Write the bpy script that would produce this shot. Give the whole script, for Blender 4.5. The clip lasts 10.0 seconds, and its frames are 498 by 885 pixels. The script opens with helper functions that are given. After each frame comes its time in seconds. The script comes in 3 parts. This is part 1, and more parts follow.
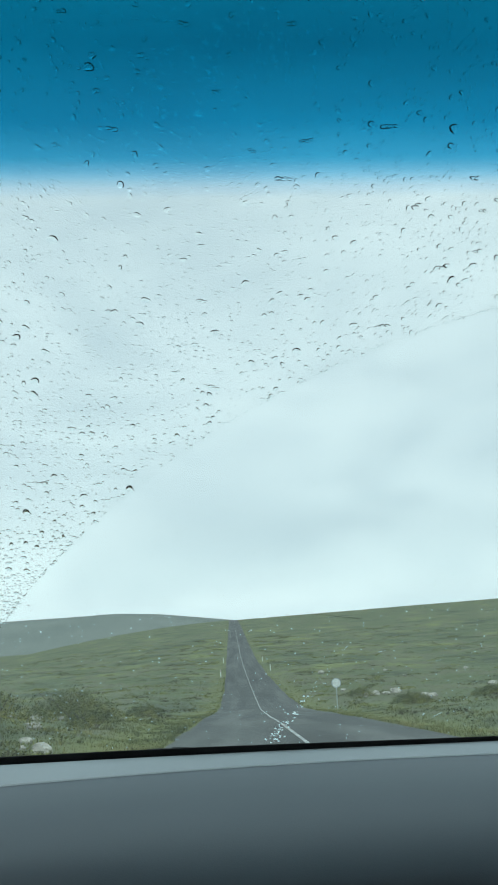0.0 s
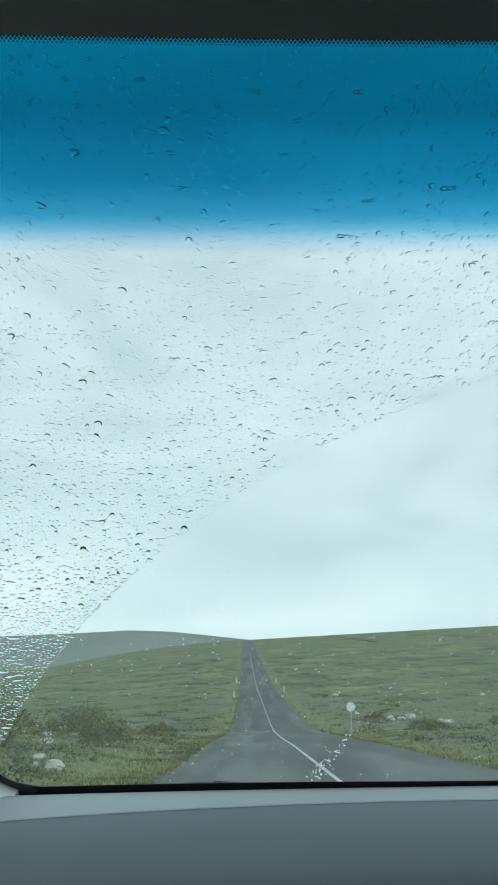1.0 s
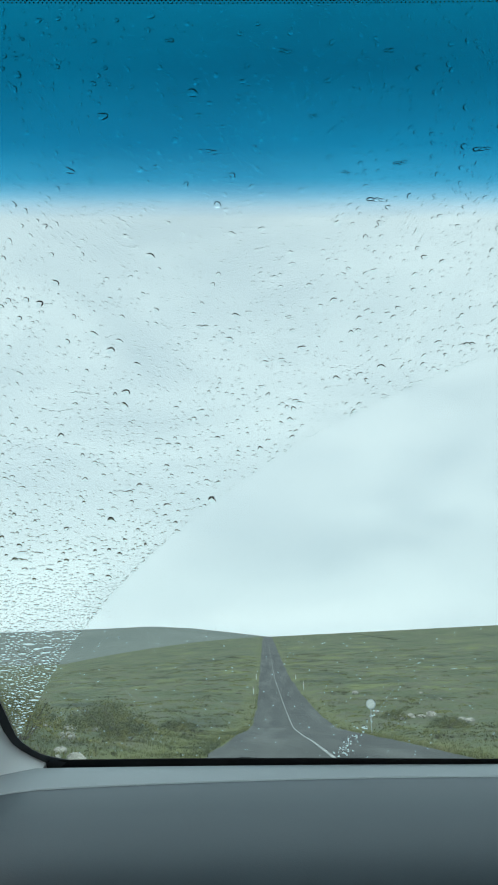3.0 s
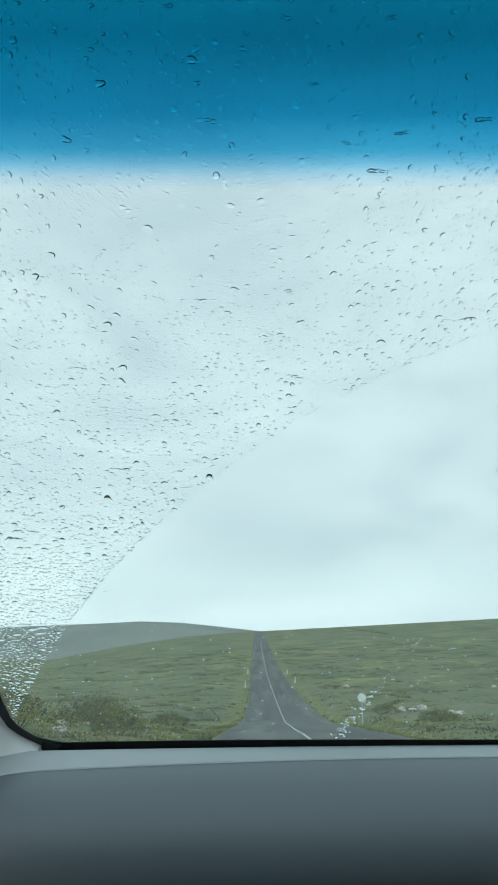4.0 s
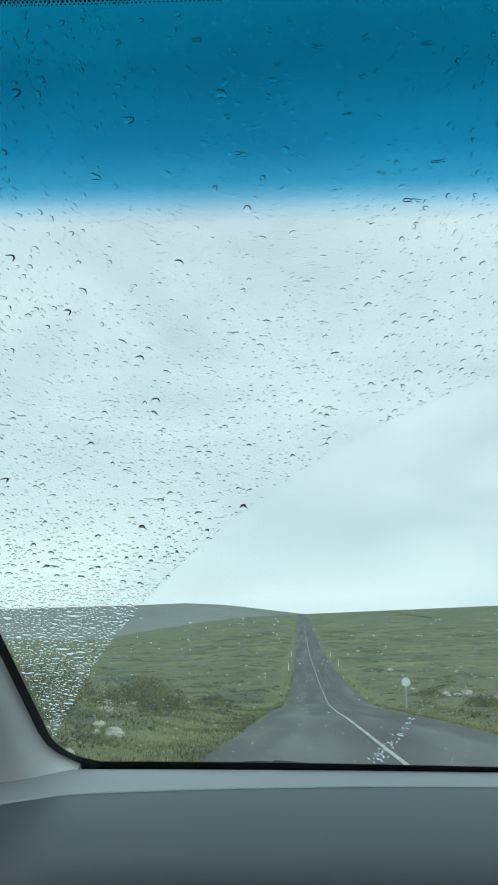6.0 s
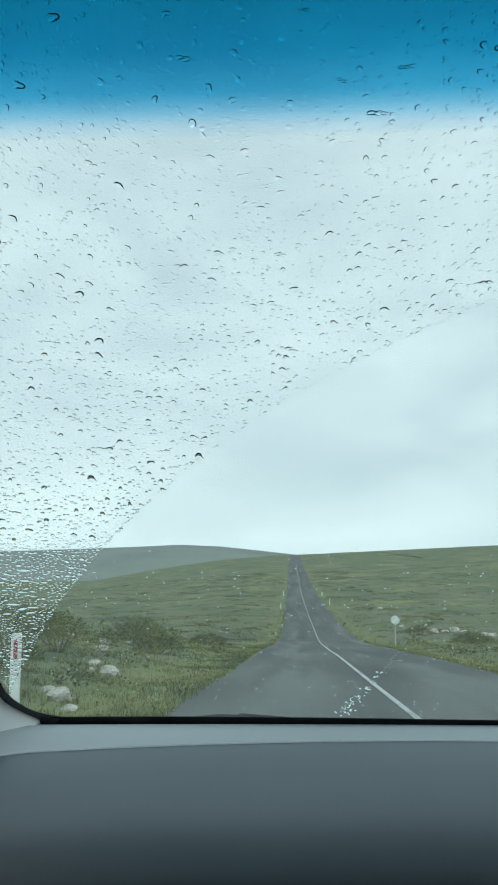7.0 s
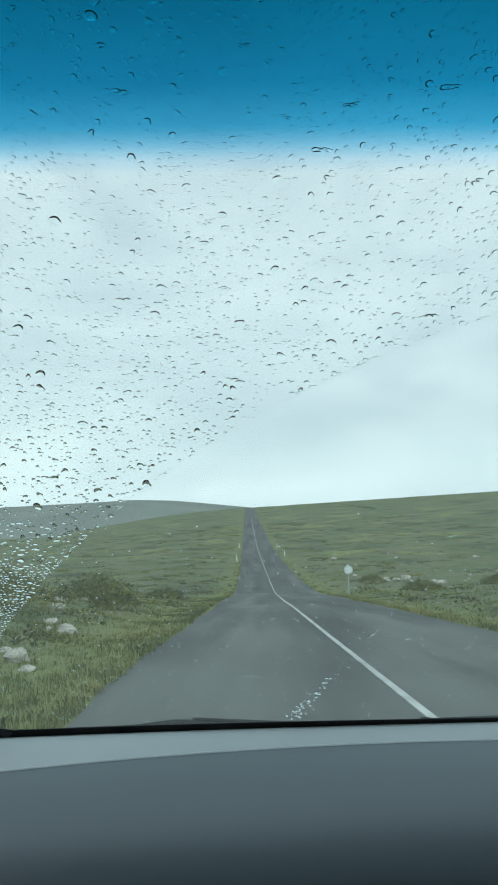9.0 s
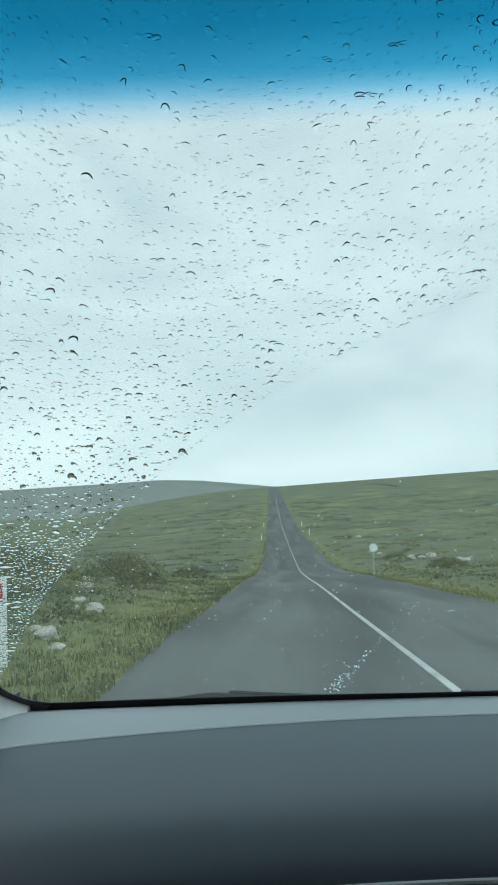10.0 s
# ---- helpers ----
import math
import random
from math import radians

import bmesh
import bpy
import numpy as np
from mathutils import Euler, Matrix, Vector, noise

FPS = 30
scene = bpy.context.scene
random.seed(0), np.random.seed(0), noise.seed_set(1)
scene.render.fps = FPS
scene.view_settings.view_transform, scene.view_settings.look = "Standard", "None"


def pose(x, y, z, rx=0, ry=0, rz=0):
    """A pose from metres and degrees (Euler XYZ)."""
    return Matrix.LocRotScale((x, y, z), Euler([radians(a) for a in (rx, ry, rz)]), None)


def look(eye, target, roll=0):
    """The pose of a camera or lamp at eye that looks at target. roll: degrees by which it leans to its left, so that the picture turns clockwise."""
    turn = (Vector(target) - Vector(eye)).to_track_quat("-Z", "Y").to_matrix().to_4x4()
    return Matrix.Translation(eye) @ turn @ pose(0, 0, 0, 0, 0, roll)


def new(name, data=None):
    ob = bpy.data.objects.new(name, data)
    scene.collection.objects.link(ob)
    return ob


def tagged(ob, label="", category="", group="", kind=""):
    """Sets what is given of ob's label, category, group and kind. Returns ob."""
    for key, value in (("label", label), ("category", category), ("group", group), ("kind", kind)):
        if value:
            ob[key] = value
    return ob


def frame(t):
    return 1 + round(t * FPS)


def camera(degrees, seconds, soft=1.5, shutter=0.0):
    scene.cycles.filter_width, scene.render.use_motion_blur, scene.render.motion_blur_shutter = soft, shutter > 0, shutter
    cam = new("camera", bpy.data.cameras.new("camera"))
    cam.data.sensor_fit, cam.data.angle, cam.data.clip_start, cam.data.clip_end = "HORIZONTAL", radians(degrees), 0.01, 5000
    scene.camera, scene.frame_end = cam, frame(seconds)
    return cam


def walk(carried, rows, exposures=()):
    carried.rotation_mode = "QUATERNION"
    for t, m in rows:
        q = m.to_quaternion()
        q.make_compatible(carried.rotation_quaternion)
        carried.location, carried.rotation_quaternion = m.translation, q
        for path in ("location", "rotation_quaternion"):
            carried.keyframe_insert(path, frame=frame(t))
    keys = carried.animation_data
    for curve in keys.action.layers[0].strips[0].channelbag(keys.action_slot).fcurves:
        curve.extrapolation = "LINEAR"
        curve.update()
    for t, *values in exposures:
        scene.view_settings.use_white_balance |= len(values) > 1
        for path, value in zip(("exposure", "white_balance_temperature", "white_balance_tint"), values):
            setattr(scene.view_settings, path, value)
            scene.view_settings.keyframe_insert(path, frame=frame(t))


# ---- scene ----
cam = camera(37.5, 10.0, soft=1.9, shutter=0.0)
EYE = 1.13  # height of the phone's mean place over the road under the car

# seconds, x, y, z (from the mean place), yaw, pitch, roll
ROWS = [
    (0.0, 0.0172, -0.0143, -0.0714, -2.312, 12.891, -2.070),
    (0.5, -0.0089, -0.0106, -0.0724, -2.089, 13.726, -1.401),
    (1.0, -0.0200, -0.0391, -0.0500, -0.905, 14.380, -0.596),
    (1.5, -0.0062, -0.0449, -0.0513, 0.460, 14.992, -0.465),
    (2.0, -0.0072, -0.0383, -0.0527, 0.590, 15.061, -0.053),
    (2.5, -0.0225, -0.0344, -0.0627, 0.886, 14.650, -0.208),
    (4.0, -0.0359, -0.0159, -0.0920, -0.012, 13.761, -0.382),
    (4.5, -0.0511, -0.0318, -0.0753, 0.626, 14.253, 0.182),
    (5.0, -0.0363, -0.0288, -0.0662, 2.222, 14.207, 0.586),
    (6.5, -0.0169, 0.0044, -0.0353, 3.467, 10.503, 0.027),
    (7.0, 0.0059, 0.0357, -0.0308, 2.818, 8.032, -0.148),
    (7.5, -0.0049, 0.0343, -0.0108, 1.979, 6.201, -0.009),
    (8.0, 0.0045, 0.0255, 0.0103, 1.162, 5.805, -0.462),
    (8.5, 0.0113, 0.0323, 0.0275, -0.431, 4.897, -0.998),
    (9.0, 0.0131, 0.0317, 0.0382, -0.719, 4.389, -1.229),
    (9.5, 0.0121, 0.0360, 0.0403, -0.446, 3.616, -1.756),
    (10.0, -0.0009, 0.0525, 0.0281, 1.149, 2.824, -1.773),
]


def held(x, y, z, yaw, pitch, roll):
    eye = Vector((x, y, z + EYE))
    cy, sy, cp, sp = math.cos(radians(yaw)), math.sin(radians(yaw)), math.cos(radians(pitch)), math.sin(radians(pitch))
    return look(eye, eye + Vector((-sy * cp, cy * cp, sp)), roll)


walk(cam, [(t, held(*v)) for t, *v in ROWS])

# ---- world and light: a bright overcast sky ----
SUN_EL, SUN_AZ = 58.0, 200.0
world = bpy.data.worlds.new("overcast_sky")
scene.world = world
world.use_nodes = True
wn, wl = world.node_tree.nodes, world.node_tree.links
bg = wn["Background"]
sky = wn.new("ShaderNodeTexSky")
sky.sky_type, sky.sun_disc = "NISHITA", False
sky.sun_elevation, sky.sun_rotation = radians(SUN_EL), radians(SUN_AZ)
coord = wn.new("ShaderNodeTexCoord")
squash = wn.new("ShaderNodeMapping")
squash.inputs["Scale"].default_value = (1.0, 1.0, 2.6)
clouds = wn.new("ShaderNodeTexNoise")
clouds.inputs["Scale"].default_value = 2.6
clouds.inputs["Detail"].default_value = 6.0
clouds.inputs["Roughness"].default_value = 0.55
clouds.inputs["Distortion"].default_value = 0.4
ramp = wn.new("ShaderNodeValToRGB")
ramp.color_ramp.elements[0].position, ramp.color_ramp.elements[0].color = 0.34, (0.79, 0.825, 0.86, 1)
ramp.color_ramp.elements[1].position, ramp.color_ramp.elements[1].color = 0.66, (1.06, 1.06, 1.06, 1)
veil = wn.new("ShaderNodeMixRGB")
veil.inputs["Fac"].default_value = 0.9
dim = wn.new("ShaderNodeMixRGB")
dim.blend_type = "MULTIPLY"
dim.inputs["Fac"].default_value = 1.0
dim.inputs["Color2"].default_value = (0.1, 0.1, 0.1, 1)
wl.new(coord.outputs["Generated"], squash.inputs["Vector"])
wl.new(squash.outputs["Vector"], clouds.inputs["Vector"])
wl.new(clouds.outputs["Fac"], ramp.inputs["Fac"])
wl.new(sky.outputs["Color"], dim.inputs["Color1"])
wl.new(dim.outputs["Color"], veil.inputs["Color1"])
wl.new(ramp.outputs["Color"], veil.inputs["Color2"])
wl.new(veil.outputs["Color"], bg.inputs["Color"])
up, rise = wn.new("ShaderNodeSeparateXYZ"), wn.new("ShaderNodeMapRange")
rise.interpolation_type = "SMOOTHSTEP"
rise.inputs["From Min"].default_value, rise.inputs["From Max"].default_value = 0.70, 1.0
rise.inputs["To Min"].default_value, rise.inputs["To Max"].default_value = 1.0, 2.1
wl.new(coord.outputs["Generated"], up.inputs[0])
wl.new(up.outputs["Z"], rise.inputs["Value"])
low = wn.new("ShaderNodeMapRange")
low.interpolation_type = "SMOOTHSTEP"
low.inputs["From Min"].default_value, low.inputs["From Max"].default_value = 0.0, 0.12
low.inputs["To Min"].default_value, low.inputs["To Max"].default_value = 1.14, 1.0
both = wn.new("ShaderNodeMath")
both.operation = "MULTIPLY"
wl.new(up.outputs["Z"], low.inputs["Value"])
wl.new(rise.outputs[0], both.inputs[0])
wl.new(low.outputs[0], both.inputs[1])
wl.new(both.outputs[0], bg.inputs["Strength"])

sun = new("sun", bpy.data.lights.new("sun", "SUN"))
sun.data.energy, sun.data.angle, sun.data.color = 1.5, radians(40), (1.0, 0.97, 0.93)
sun.matrix_world = look((0, 0, 50), Vector((0, 0, 50)) - 10 * Vector((
    math.sin(radians(SUN_AZ)) * math.cos(radians(SUN_EL)),
    math.cos(radians(SUN_AZ)) * math.cos(radians(SUN_EL)), math.sin(radians(SUN_EL)))))


# ---- materials ----
def material(name, colours, rough=0.8, scale=4.0, fine=40.0, bump=0.3, bump_scale=None, metal=0.0, island=0.0,
             space="Object", depth=0.01, spread=(0.3, 0.7), spec=0.5, stretch=None, verge=None):
    """Colours run along a coarse noise, broken up by a fine one; the fine one also gives the relief.
    verge: two colours of the grass that grows where the mesh's own "verge" value is high."""
    m = bpy.data.materials.new(name)
    m.use_nodes = True
    n, l = m.node_tree.nodes, m.node_tree.links
    p = n["Principled BSDF"]
    tc = n.new("ShaderNodeTexCoord")
    coarse, grain = n.new("ShaderNodeTexNoise"), n.new("ShaderNodeTexNoise")
    coarse.inputs["Scale"].default_value, coarse.inputs["Detail"].default_value = scale, 5
    grain.inputs["Scale"].default_value, grain.inputs["Detail"].default_value = fine, 4
    l.new(tc.outputs[space], coarse.inputs["Vector"])
    if stretch:
        mp = n.new("ShaderNodeMapping")
        mp.inputs["Scale"].default_value = stretch
        l.new(tc.outputs[space], mp.inputs["Vector"])
        l.new(mp.outputs["Vector"], coarse.inputs["Vector"])
    l.new(tc.outputs[space], grain.inputs["Vector"])
    add = n.new("ShaderNodeMath")
    add.operation = "MULTIPLY_ADD"
    add.inputs[1].default_value = 0.35
    l.new(grain.outputs["Fac"], add.inputs[0])
    sub = n.new("ShaderNodeMath")
    sub.operation = "SUBTRACT"
    sub.inputs[1].default_value = 0.175
    l.new(coarse.outputs["Fac"], sub.inputs[0])
    l.new(sub.outputs[0], add.inputs[2])
    fac = add.outputs[0]
    if island:
        geo = n.new("ShaderNodeNewGeometry")
        mul = n.new("ShaderNodeMath")
        mul.operation = "MULTIPLY_ADD"
        mul.inputs[1].default_value = island
        off = n.new("ShaderNodeMath")
        off.operation = "SUBTRACT"
        off.inputs[1].default_value = island / 2
        l.new(geo.outputs["Random Per Island"], mul.inputs[0])
        l.new(fac, off.inputs[0])
        l.new(off.outputs[0], mul.inputs[2])
        fac = mul.outputs[0]
    cr = n.new("ShaderNodeValToRGB")
    while len(cr.color_ramp.elements) < len(colours):
        cr.color_ramp.elements.new(0.5)
    for i, c in enumerate(colours):
        e = cr.color_ramp.elements[i]
        e.position = spread[0] + (spread[1] - spread[0]) * i / max(1, len(colours) - 1)
        e.color = (*c, 1)
    l.new(fac, cr.inputs["Fac"])
    colour = cr.outputs["Color"]
    if verge:
        kind, lawn, blend = n.new("ShaderNodeAttribute"), n.new("ShaderNodeMixRGB"), n.new("ShaderNodeMixRGB")
        kind.attribute_name = "verge"
        lawn.inputs["Color1"].default_value, lawn.inputs["Color2"].default_value = (*verge[0], 1), (*verge[1], 1)
        l.new(grain.outputs["Fac"], lawn.inputs["Fac"])
        l.new(kind.outputs["Fac"], blend.inputs["Fac"])
        l.new(colour, blend.inputs["Color1"])
        l.new(lawn.outputs["Color"], blend.inputs["Color2"])
        colour = blend.outputs["Color"]
    l.new(colour, p.inputs["Base Color"])
    p.inputs["Roughness"].default_value, p.inputs["Metallic"].default_value = rough, metal
    p.inputs["Specular IOR Level"].default_value = spec
    if bump:
        b = n.new("ShaderNodeBump")
        b.inputs["Strength"].default_value, b.inputs["Distance"].default_value = bump, depth
        src = grain
        if bump_scale:
            src = n.new("ShaderNodeTexNoise")
            src.inputs["Scale"].default_value, src.inputs["Detail"].default_value = bump_scale, 3
            l.new(tc.outputs[space], src.inputs["Vector"])
        l.new(src.outputs["Fac"], b.inputs["Height"])
        l.new(b.outputs["Normal"], p.inputs["Normal"])
    return m


M_HEATH = material("heath", [(0.064, 0.074, 0.050), (0.088, 0.102, 0.060), (0.104, 0.122, 0.065), (0.113, 0.112, 0.076), (0.128, 0.146, 0.068), (0.166, 0.174, 0.076)],
                   rough=0.95, scale=0.09, fine=0.9, bump=0.7, depth=0.15, spec=0.1, spread=(0.30, 0.72), verge=((0.108, 0.122, 0.046), (0.182, 0.184, 0.070)))
M_GRASS = material("grass_blades", [(0.060, 0.072, 0.028), (0.105, 0.118, 0.040), (0.160, 0.160, 0.054), (0.21, 0.185, 0.078)],
                   rough=0.8, scale=0.25, fine=3.0, bump=0, island=0.2, spec=0.2)
M_GORSE = material("gorse_leaf", [(0.055, 0.068, 0.032), (0.085, 0.10, 0.040), (0.13, 0.138, 0.046), (0.23, 0.205, 0.05)],
                   rough=0.8, scale=0.7, fine=5.0, bump=0, island=0.3, spec=0.2)
M_ASPHALT = material("worn_asphalt", [(0.035, 0.036, 0.035), (0.055, 0.057, 0.054), (0.092, 0.094, 0.090)], rough=0.8, stretch=(1.0, 0.05, 1.0), spread=(0.34, 0.66),
                     scale=0.9, fine=25.0, bump=0.3, depth=0.006, spec=0.3)
M_PAINT = material("road_paint", [(0.20, 0.205, 0.20), (0.40, 0.405, 0.39)], rough=0.6, scale=1.6, fine=60, bump=0.3, depth=0.003)
M_ROCK = material("pale_rock", [(0.15, 0.14, 0.115), (0.33, 0.31, 0.265), (0.46, 0.43, 0.375)], rough=0.9, scale=2.0, fine=14, bump=0.8, depth=0.03)
# the hill's base colour is paled and greyed to stand in for distance haze
M_HILL = material("hazed_far_hill", [(0.145, 0.162, 0.150), (0.165, 0.18, 0.165), (0.18, 0.195, 0.18)], rough=1.0, scale=0.012, fine=0.08, bump=0.4, depth=2.0, spec=0.0)
M_BARK = material("gorse_stem", [(0.05, 0.04, 0.03), (0.09, 0.07, 0.05)], rough=0.9, scale=6, fine=40, bump=0.5)
M_POST = material("white_post_plastic", [(0.62, 0.64, 0.63), (0.76, 0.77, 0.75)], rough=0.5, scale=5, fine=40, bump=0.1)
M_RED = material("red_reflector", [(0.30, 0.012, 0.02), (0.42, 0.02, 0.03)], rough=0.3, scale=30, fine=200, bump=0.2)
M_SIGN = material("weathered_sign_plate", [(0.33, 0.38, 0.41), (0.45, 0.50, 0.52)], rough=0.45, scale=4, fine=30, bump=0.1)
M_STEEL = material("galvanised_steel", [(0.40, 0.42, 0.43), (0.55, 0.57, 0.57)], rough=0.5, scale=6, fine=60, bump=0.1, metal=0.6)
M_DASH = material("dash_vinyl", [(0.057, 0.079, 0.095), (0.066, 0.090, 0.107)], rough=0.46, scale=3.0, fine=700, bump=0.2, depth=0.0006, spec=0.62)
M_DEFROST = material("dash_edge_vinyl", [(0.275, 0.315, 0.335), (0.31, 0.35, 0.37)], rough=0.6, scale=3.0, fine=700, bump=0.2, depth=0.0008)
# paler than the vinyl beside it: the rim's highlight is put into this colour
M_RIM_HIGHLIGHT = material("dash_rim_highlight", [(0.36, 0.41, 0.43), (0.42, 0.47, 0.49)], rough=0.5, scale=9.0, fine=600, bump=0.2, depth=0.0006)
M_TRIM = material("pale_pillar_trim", [(0.74, 0.79, 0.80), (0.79, 0.83, 0.84)], rough=0.6, scale=5, fine=500, bump=0.2, depth=0.0006)
M_LINER = material("dark_headliner_cloth", [(0.21, 0.26, 0.28), (0.24, 0.29, 0.31)], rough=0.95, scale=8, fine=600, bump=0.4, depth=0.001, spec=0.1)
M_CABIN = material("grey_cabin_trim", [(0.05, 0.053, 0.056), (0.07, 0.073, 0.076)], rough=0.8, scale=4, fine=200, bump=0.2, depth=0.001)
M_LINING = material("grey_cabin_lining", [(0.045, 0.048, 0.050), (0.06, 0.063, 0.066)], rough=0.85, scale=4, fine=200, bump=0.2, depth=0.001)
M_BODY = material("car_body_paint", [(0.011, 0.012, 0.013), (0.016, 0.017, 0.018)], rough=0.45, scale=2, fine=60, bump=0.05, metal=0.3)
M_TYRE = material("tyre_rubber", [(0.018, 0.018, 0.019), (0.03, 0.03, 0.03)], rough=0.85, scale=10, fine=90, bump=0.4, depth=0.002)
M_RUBBER = material("wiper_rubber", [(0.010, 0.011, 0.012), (0.018, 0.02, 0.021)], rough=0.75, spec=0.2, scale=20, fine=200, bump=0.2, depth=0.0005)
M_FRIT = material("black_ceramic", [(0.018, 0.023, 0.026), (0.025, 0.031, 0.034)], rough=0.5, scale=20, fine=300, bump=0.0)

# windscreen: cut from the slope of the car, level base line
AL, ZB, BOW, BASE = 0.9297, -0.2358 + EYE, 0.0244, 0.95
S_BAND, S_FRIT, S_TOP = 0.659, 0.8105, 0.90
U_L, U_R = -0.318, 0.92
S_AX, N_AX = Vector((0, -math.cos(AL), math.sin(AL))), Vector((0, math.sin(AL), math.cos(AL)))
WIPE = (0.5136, -0.3523, 0.9211)  # middle and reach of the wiper's sweep on the glass


def on_glass(u, s, out=0.0):
    return Vector((u, BASE - s * math.cos(AL) - BOW * (u - 0.25) ** 2, ZB + s * math.sin(AL))) + N_AX * out


def glass_material():
    """Laminated glass, clear below and with a blue sun band along its top; the band's edge follows the glass's own height."""
    m = bpy.data.materials.new("banded_windscreen_glass")
    m.use_nodes = True
    n, l = m.node_tree.nodes, m.node_tree.links
    n.remove(n["Principled BSDF"])
    tc, sep = n.new("ShaderNodeTexCoord"), n.new("ShaderNodeSeparateXYZ")
    l.new(tc.outputs["Object"], sep.inputs[0])
    span = n.new("ShaderNodeMapRange")
    span.inputs["From Min"].default_value = ZB + (S_BAND - 0.013) * math.sin(AL)
    span.inputs["From Max"].default_value = ZB + (S_TOP - 0.06) * math.sin(AL)
    l.new(sep.outputs["Z"], span.inputs["Value"])
    cr = n.new("ShaderNodeValToRGB")
    stops = [(0.0, (0.851, 0.968, 0.976)), (0.055, (0.72, 0.90, 0.965)), (0.11, (0.44, 0.76, 0.90)), (0.17, (0.20, 0.62, 0.80)), (0.32, (0.072, 0.485, 0.665)), (0.62, (0.021, 0.375, 0.52)),
             (0.80, (0.024, 0.40, 0.54)), (1.0, (0.034, 0.45, 0.60))]
    while len(cr.color_ramp.elements) < len(stops):
        cr.color_ramp.elements.new(0.5)
    for e, (at, c) in zip(cr.color_ramp.elements, stops):
        e.position, e.color = at, (*c, 1)
    l.new(span.outputs[0], cr.inputs["Fac"])
    clear, gloss, mix, edge = n.new("ShaderNodeBsdfTransparent"), n.new("ShaderNodeBsdfGlossy"), n.new("ShaderNodeMixShader"), n.new("ShaderNodeLayerWeight")
    l.new(cr.outputs["Color"], clear.inputs["Color"])
    gloss.inputs["Roughness"].default_value = 0.02
    edge.inputs["Blend"].default_value = 0.5
    steep, gain = n.new("ShaderNodeMath"), n.new("ShaderNodeMath")
    steep.operation, gain.operation = "POWER", "MULTIPLY_ADD"
    steep.inputs[1].default_value = 5.0
    gain.inputs[1].default_value, gain.inputs[2].default_value = 0.9, 0.022
    l.new(edge.outputs["Facing"], steep.inputs[0])
    l.new(steep.outputs[0], gain.inputs[0])
    l.new(gain.outputs[0], mix.inputs["Fac"])
    l.new(clear.outputs[0], mix.inputs[1])
    l.new(gloss.outputs[0], mix.inputs[2])
    # a thin film of mist, thicker where the blades do not reach
    film, veil_mix = n.new("ShaderNodeBsdfTranslucent"), n.new("ShaderNodeMixShader")
    film.inputs["Color"].default_value = (0.80, 0.93, 0.95, 1)
    place, reach, outside = n.new("ShaderNodeCombineXYZ"), n.new("ShaderNodeVectorMath"), n.new("ShaderNodeMapRange")
    height = n.new("ShaderNodeMapRange")
    height.clamp = False
    height.inputs["From Min"].default_value, height.inputs["From Max"].default_value = ZB, ZB + math.sin(AL)
    l.new(sep.outputs["Z"], height.inputs["Value"])
    l.new(sep.outputs["X"], place.inputs["X"])
    l.new(height.outputs[0], place.inputs["Y"])
    reach.operation = "DISTANCE"
    reach.inputs[1].default_value = (WIPE[0], WIPE[1], 0)
    l.new(place.outputs[0], reach.inputs[0])
    outside.inputs["From Min"].default_value, outside.inputs["From Max"].default_value = WIPE[2] - 0.002, WIPE[2] + 0.002
    outside.inputs["To Min"].default_value, outside.inputs["To Max"].default_value = 0.020, 0.032
    l.new(reach.outputs["Value"], outside.inputs["Value"])
    l.new(outside.outputs[0], veil_mix.inputs["Fac"])
    l.new(mix.outputs[0], veil_mix.inputs[1])
    l.new(film.outputs[0], veil_mix.inputs[2])
    l.new(veil_mix.outputs[0], n["Material Output"].inputs["Surface"])
    return m


def water_material():
    m = bpy.data.materials.new("rain_water")
    m.use_nodes = True
    n, l = m.node_tree.nodes, m.node_tree.links
    n.remove(n["Principled BSDF"])
    r = n.new("ShaderNodeBsdfRefraction")
    r.inputs["IOR"].default_value, r.inputs["Roughness"].default_value = 1.33, 0.0
    r.inputs["Color"].default_value = (0.97, 0.99, 0.99, 1)
    l.new(r.outputs[0], n["Material Output"].inputs["Surface"])
    return m


def pane_material():
    m = bpy.data.materials.new("side_window_glass")
    m.use_nodes = True
    p = m.node_tree.nodes["Principled BSDF"]
    p.inputs["Base Color"].default_value = (0.85, 0.92, 0.90, 1)
    p.inputs["Roughness"].default_value, p.inputs["Transmission Weight"].default_value, p.inputs["IOR"].default_value = 0.02, 1.0, 1.45
    return m


M_GLASS, M_WATER, M_PANE = glass_material(), water_material(), pane_material()


# ---- building helpers ----
def mesh_of(name, verts, faces, mat, smooth=False):
    me = bpy.data.meshes.new(name)
    me.from_pydata([tuple(v) for v in verts], [], faces)
    me.update()
    me.materials.append(mat)
    if smooth:
        me.polygons.foreach_set("use_smooth", [True] * len(me.polygons))
    return me


def part(name, bm, mat, parent, label="", smooth=False):
    """Links a bmesh as one mesh object under a thing or a part."""
    bmesh.ops.recalc_face_normals(bm, faces=bm.faces)
    me = bpy.data.meshes.new(name)
    bm.to_mesh(me)
    bm.free()
    me.materials.append(mat)
    if smooth:
        me.polygons.foreach_set("use_smooth", [True] * len(me.polygons))
        me.set_sharp_from_angle(angle=radians(35))
    ob = new(name, me)
    ob.parent = parent
    if label:
        tagged(ob, label)
    return ob


